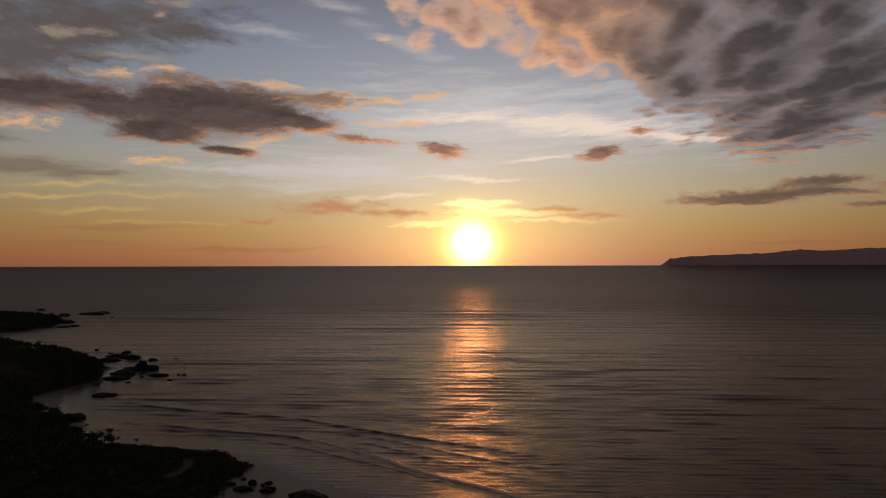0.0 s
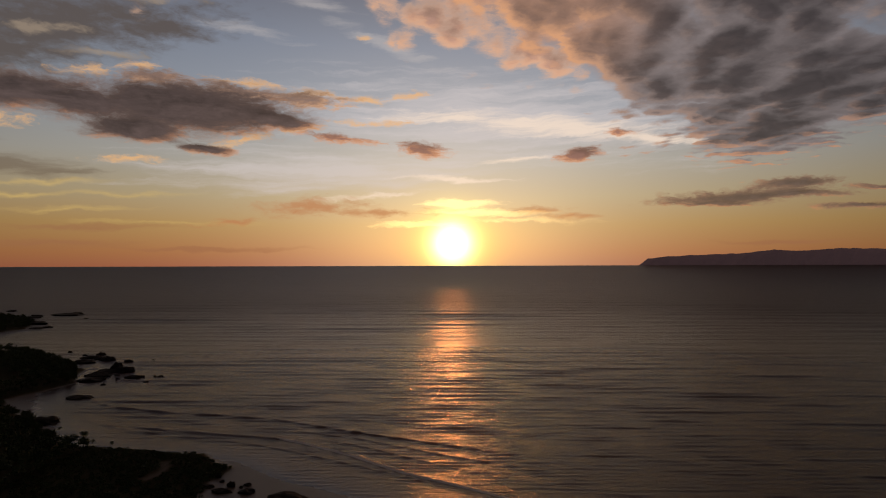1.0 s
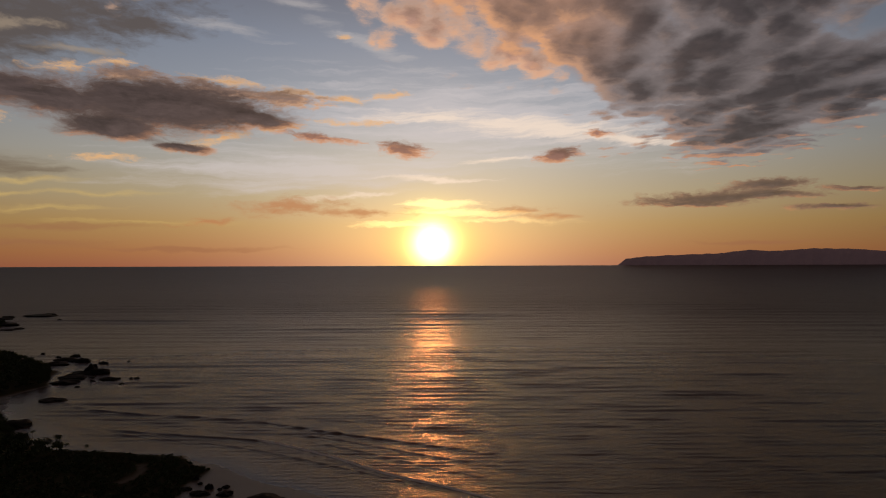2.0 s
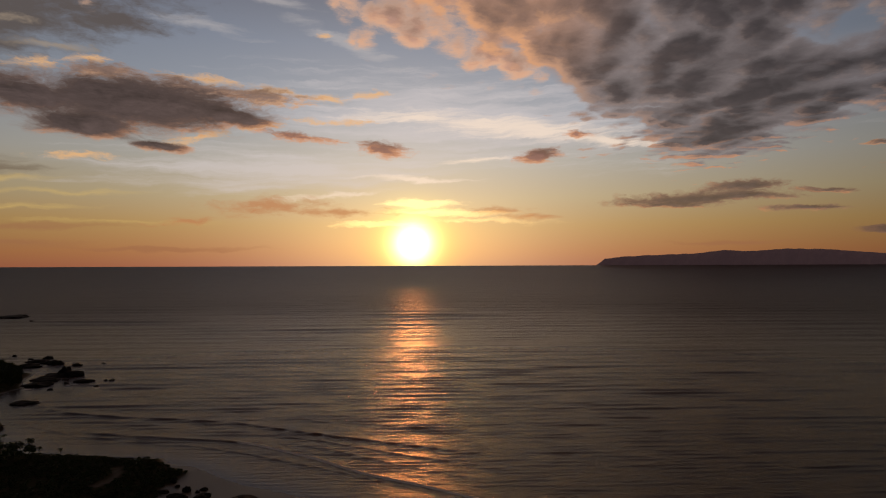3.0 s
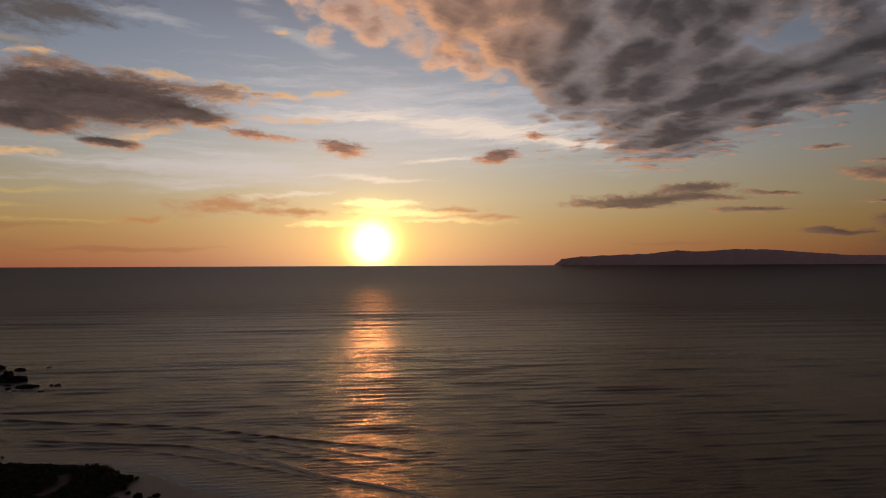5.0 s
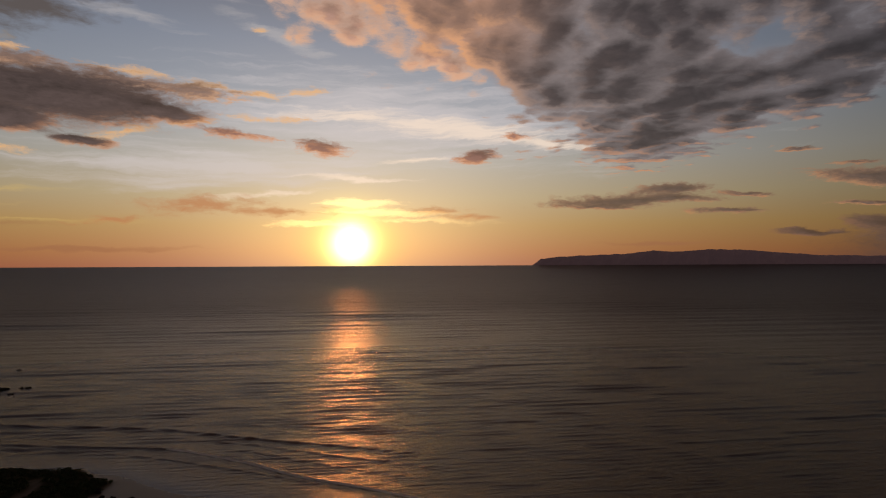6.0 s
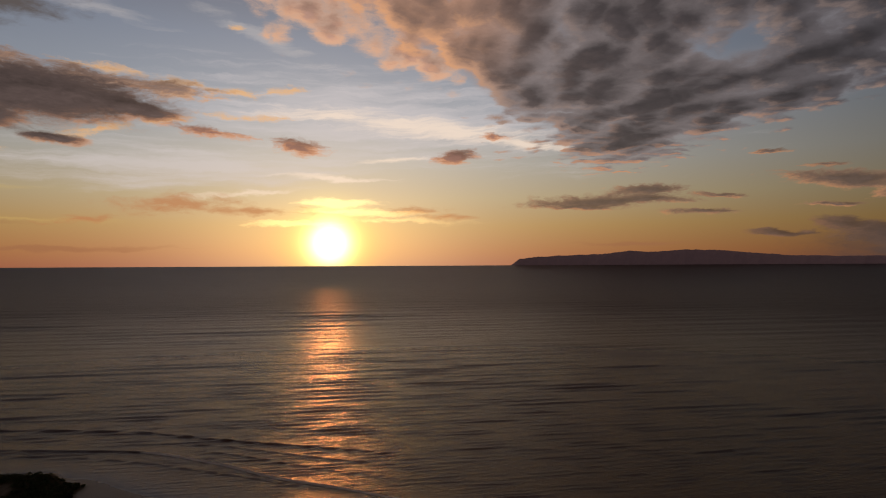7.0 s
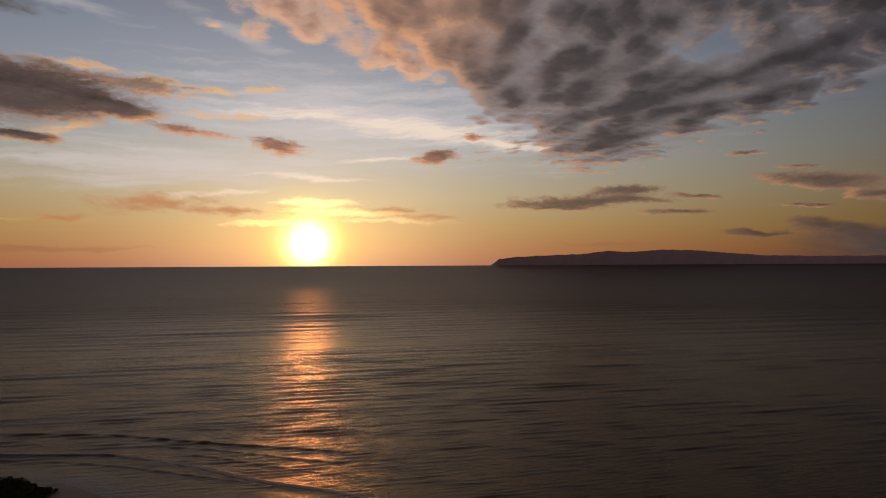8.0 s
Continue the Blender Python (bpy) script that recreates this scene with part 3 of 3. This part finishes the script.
def leaf(bm, at, rnd, size):
    """One bent leaf spray, two faces."""
    d = Vector((rnd.gauss(0, 1), rnd.gauss(0, 1), rnd.gauss(0, 0.7))).normalized()
    s = d.cross(Vector((rnd.gauss(0, 1), rnd.gauss(0, 1), rnd.gauss(0, 1)))).normalized()
    n = d.cross(s) * size * 0.2
    a, b = bm.verts.new(at - d * size), bm.verts.new(at + d * size)
    c, e = bm.verts.new(at + s * size * 0.55 + n), bm.verts.new(at - s * size * 0.55 + n)
    bm.faces.new((a, c, b))
    bm.faces.new((a, b, e))


def broadleaf(height, spread, seed, label):
    rnd = random.Random(seed)
    tree = new("tree")
    bm = bmesh.new()
    top = Vector((rnd.uniform(-0.6, 0.6), rnd.uniform(-0.6, 0.6), height * 0.62))
    stem = [Vector((0, 0, -0.6)), Vector((0.1, 0, height * 0.2)), top * 0.6 + Vector((0.2, -0.1, 0.1)), top]
    tube(bm, stem, [0.26, 0.2, 0.15, 0.07])
    ends = []
    for k in range(7):
        th = k * 2.4 + rnd.uniform(-0.4, 0.4)
        root = stem[1].lerp(top, rnd.uniform(0.25, 0.95))
        reach = spread * rnd.uniform(0.45, 0.85)
        tip = root + Vector((reach * math.cos(th), reach * math.sin(th), height * rnd.uniform(0.1, 0.3)))
        tube(bm, [root, root.lerp(tip, 0.5) + Vector((0, 0, 0.25)), tip], [0.10, 0.07, 0.03], 5)
        ends.append(tip)
    ends.append(top + Vector((0, 0, height * 0.2)))
    part("trunk", bm, BARK, tree)
    bm = bmesh.new()
    for tip in ends:
        for _ in range(13):
            c = tip + Vector((rnd.gauss(0, spread * 0.22), rnd.gauss(0, spread * 0.22), rnd.gauss(0, height * 0.07)))
            for _ in range(8):
                leaf(bm, c + Vector((rnd.gauss(0, 0.42), rnd.gauss(0, 0.42), rnd.gauss(0, 0.28))), rnd, rnd.uniform(0.22, 0.45))
    part("crown", bm, LEAF, tree, smooth=False)
    return tagged(tree, label, "tree", "trees on the shore")


def palm(height, seed):
    rnd = random.Random(seed)
    tree = new("palm_tree")
    lean = Vector((rnd.uniform(-0.9, 0.9), rnd.uniform(-0.5, 0.5), 0))
    stem = [lean * (k / 6) ** 2 + Vector((0, 0, -0.4 + (height + 0.4) * k / 6)) for k in range(7)]
    bm = bmesh.new()
    tube(bm, stem, [0.24, 0.19, 0.17, 0.16, 0.15, 0.14, 0.12])
    part("trunk", bm, BARK, tree)
    for k in range(15):
        bm = bmesh.new()
        th, rise, length = k * 2.4 + rnd.uniform(-0.2, 0.2), rnd.uniform(-0.1, 0.9), rnd.uniform(2.0, 2.9)
        out, side = Vector((math.cos(th), math.sin(th), 0)), Vector((-math.sin(th), math.cos(th), 0))
        spine = [stem[-1] + out * length * u + Vector((0, 0, length * (rise * u - 1.1 * u * u))) for u in np.linspace(0, 1, 9)]
        for j in range(8):
            a, b = spine[j], spine[j + 1]
            w = 0.75 * math.sin(math.pi * (j + 0.7) / 9)
            for sgn in (-1, 1):
                tip = a.lerp(b, 0.8) + side * sgn * w + out * 0.25 + Vector((0, 0, -0.45 * w))
                bm.faces.new([bm.verts.new(v) for v in (a, b, tip)])
                tip = a.lerp(b, 0.2) + side * sgn * w * 0.9 + out * 0.15 + Vector((0, 0, -0.55 * w))
                bm.faces.new([bm.verts.new(v) for v in (a, a.lerp(b, 0.55), tip)])
        part("frond", bm, FROND, tree, smooth=False)
    return tagged(tree, "dark slender palm tree leaning over the beach", "palm tree", "palms on the beach")


def rock_mesh(seed):
    bm = bmesh.new()
    bmesh.ops.create_icosphere(bm, subdivisions=3, radius=0.5)
    shift = Vector((seed * 3.1, seed * 1.7, seed * 0.9))
    for v in bm.verts:
        d = v.co.normalized()
        k = 1 + 0.38 * noise.noise(d * 1.5 + shift) + 0.22 * noise.noise(d * 3.6 + shift) + 0.10 * noise.noise(d * 8 + shift)
        step = 0.08 * math.floor(6 * (v.co.z + 0.2 * noise.noise(d * 2 + shift)))
        v.co = Vector((v.co.x * k, v.co.y * k, v.co.z * k * 0.85 + step * 0.5))
    bm.normal_update()
    me = bpy.data.meshes.new("rock")
    bm.to_mesh(me)
    bm.free()
    me.materials.append(ROCK)
    return me


def ground_at(x, y):
    return float(land_height(np.array([float(x)]), np.array([float(y)]))[0][0])


ROCK_SHAPES = [rock_mesh(k) for k in range(7)]


def rock(x, y, width, height, label, group):
    ob = new("rock", random.choice(ROCK_SHAPES))
    ob.location = (x, y, max(ground_at(x, y), -0.3) + height * 0.08 - 0.1)
    ob.rotation_euler = (0, 0, random.uniform(-0.35, 0.35))
    ob.scale = (width * 0.92, width * random.uniform(0.55, 0.75), height * 1.45)
    return tagged(ob, label, "rock", group)


REEF = [(-735, 1275, 69.3, 5.8), (-728, 1298, 30.6, 5.9), (-774, 1239, 21.0, 5.8), (-768, 1203, 46.8, 5.6), (-674, 1072, 44.2, 5.0), (-625, 1001, 31.5, 3.5), (-618, 1017, 17.2, 3.5), (-645, 1181, 11.1, 2.7), (-919, 1384, 23.9, 4.9), (-726, 1086, 53.6, 6.4)]
POINT = [(-295, 593, 12.4, 9.9), (-284, 587, 17.6, 6.5), (-289, 588, 23.0, 4.5), (-335, 658, 16.8, 5.8), (-347, 666, 15.5, 3.7), (-364, 699, 11.4, 3.9), (-310, 649, 11.9, 2.8), (-281, 567, 7.9, 1.9), (-271, 547, 5.1, 2.4), (-261, 554, 15.3, 3.6), (-257, 553, 8.9, 2.4), (-255, 558, 6.4, 2.4), (-241, 535, 4.9, 1.2), (-244, 560, 3.2, 1.8), (-239, 560, 5.7, 1.8), (-271, 523, 4.9, 1.8), (-410, 718, 6.0, 3.3), (-380, 694, 6.6, 2.4), (-289, 659, 6.0, 1.4), (-305, 594, 18.0, 2.6), (-362, 676, 23.7, 3.8), (-297, 565, 26.4, 3.8), (-292, 543, 25.5, 3.7), (-354, 644, 22.8, 4.4), (-301, 582, 20.3, 3.2)]
BAY = [(-262, 472, 21.3, 2.7), (-97, 291, 3.3, 2.2), (-87, 279, 4.4, 2.7), (-80, 280, 3.8, 1.5), (-82, 277, 2.5, 1.2), (-78, 271, 7.4, 2.1), (-89, 272, 9.3, 1.8), (-58, 261, 18.6, 3.6), (-244, 399, 22.5, 4.7), (-145, 331, 3.8, 1.5), (-93, 285, 2.6, 1.2), (-97, 278, 6.4, 1.5)]
for r in REEF:
    rock(*r, "low dark reef rock awash in the far bay", "reef rocks")
for r in POINT:
    rock(*r, "jagged black rock off the wooded point", "rocks off the point")
for r in BAY:
    rock(*r, "dark wet boulder on the sandy shore", "boulders on the beach")

# trees along the edges of the woods
KINDS = [broadleaf(7.5, 3.2, 1, "dark green broadleaf tree at the wooded shore"), broadleaf(9.0, 3.6, 2, "tall dark broadleaf tree at the wooded shore"),
         broadleaf(6.0, 3.0, 3, "low spreading dark tree at the wooded shore"), broadleaf(8.2, 2.6, 4, "narrow dark broadleaf tree at the wooded shore")]
rnd = random.Random(12)
pool = np.random.default_rng(8)
cx, cy = pool.uniform(-930, -60, 60000), pool.uniform(255, 1330, 60000)
deep = inside_distance(cx, cy, COAST)
bearing = np.degrees(np.arctan2(cx, cy))
open_low = (cx > -178) & (cy < 349)
track = np.hypot(cx + 127 - 0.0, (cy - 293) * 0.42) < 5
good = (deep > 3.0) & (bearing > -39) & ~open_low & ~track
spots, taken = [], set()
for x, y, d in sorted(zip(cx[good], cy[good], deep[good]), key=lambda s: s[2]):
    space = 6.5 if y < 700 else 9.0
    key = (round(x / space), round(y / space))
    if key in taken:
        continue
    taken.add(key)
    spots.append((x, y, d))
edge = [s for s in spots if s[2] < 16][:270]
inner = spots[len(edge):]
used = set()
for x, y, d in edge:
    kind = rnd.randrange(len(KINDS))
    size = rnd.uniform(0.55, 0.8) if d < 7 else rnd.uniform(0.75, 1.1)
    m = pose(x, y, ground_at(x, y), 0, 0, rnd.uniform(0, 360))
    if kind in used:
        t = copy_thing(KINDS[kind], m)
    else:
        t = KINDS[kind]
        t.matrix_basis = m
        used.add(kind)
    t.scale = (size, size, size * rnd.uniform(0.9, 1.15))

first_palm = palm(7.6, 5)
first_palm.location = (-190, 346, ground_at(-190, 346))
for x, y, size, turn in ((-214, 365, 0.7, 80), (-168, 334, 0.5, 200), (-181, 339, 0.55, 310)):
    p = copy_thing(first_palm, pose(x, y, ground_at(x, y), 0, 0, turn))
    p.scale = (size, size, size)


def leaf_cloud(name, centres, sizes, heights, count, leaf_size, seed, mat):
    """Many crowns as one mass of loose leaf sprays."""
    g = np.random.default_rng(seed)
    n = len(centres)
    base = np.repeat(np.asarray(centres), count, axis=0)
    size, tall = np.repeat(sizes, count), np.repeat(heights, count)
    d = g.normal(size=(n * count, 3))
    d /= np.linalg.norm(d, axis=1)[:, None]
    d[:, 2] = np.abs(d[:, 2]) * 1.1 - 0.15
    lobes = 0.72 + 0.38 * np.sin(3 * np.arctan2(d[:, 1], d[:, 0]) + base[:, 0]) * np.cos(4 * d[:, 2] + base[:, 1])
    k = g.uniform(0.75, 1.0, n * count) * lobes
    mid = base + d * np.stack([size * k, size * k, tall * 0.5 * k], 1) + np.stack([0 * size, 0 * size, tall * 0.5], 1)
    u, v = g.normal(size=(2, n * count, 3))
    u /= np.linalg.norm(u, axis=1)[:, None]
    v = np.cross(u, v)
    v /= np.linalg.norm(v, axis=1)[:, None]
    s = (leaf_size * g.uniform(0.6, 1.3, n * count))[:, None]
    co = np.stack([mid - u * s, mid + v * s * 0.6, mid + u * s, mid - v * s * 0.6], 1).reshape(-1, 3)
    me = bpy.data.meshes.new(name)
    q = n * count
    me.vertices.add(q * 4)
    me.vertices.foreach_set("co", co.astype(np.float32).ravel())
    me.loops.add(q * 4)
    me.loops.foreach_set("vertex_index", np.arange(q * 4, dtype=np.int32))
    me.polygons.add(q)
    me.polygons.foreach_set("loop_start", np.arange(0, q * 4, 4, dtype=np.int32))
    me.update(calc_edges=True)
    me.materials.append(mat)
    return new(name, me)


pick = np.random.default_rng(3)
tx, ty = np.array([s[0] for s in inner]), np.array([s[1] for s in inner])
keep = (np.hypot(tx, ty) > 240)
tx, ty = tx[keep][:2300], ty[keep][:2300]
tz, _ = land_height(tx, ty)
woods = leaf_cloud("woods", np.stack([tx, ty, tz], 1), pick.uniform(3.2, 5.2, len(tx)), pick.uniform(5.5, 9.5, len(tx)), 90, 0.75, 15, LEAF)
tagged(woods, "dense dark woods covering the shore", "woods", kind="stuff")

sx_, sy_ = pick.uniform(-182, -88, 2600), pick.uniform(250, 349, 2600)
low = (inside_distance(sx_, sy_, COAST) > 2.5) & ((np.abs(sx_ + 125 + 0.0297 * (sy_ - 296) ** 2) > 3.0) | (np.abs(sy_ - 296) > 14))
sx_, sy_ = sx_[low], sy_[low]
sz_, _ = land_height(sx_, sy_)
scrub = leaf_cloud("scrub", np.stack([sx_, sy_, sz_ - 0.1], 1), pick.uniform(0.8, 1.7, len(sx_)), pick.uniform(0.5, 1.3, len(sx_)), 30, 0.35, 16, LEAF)
tagged(scrub, "low dark scrub on the flat spit", "scrub", kind="stuff")
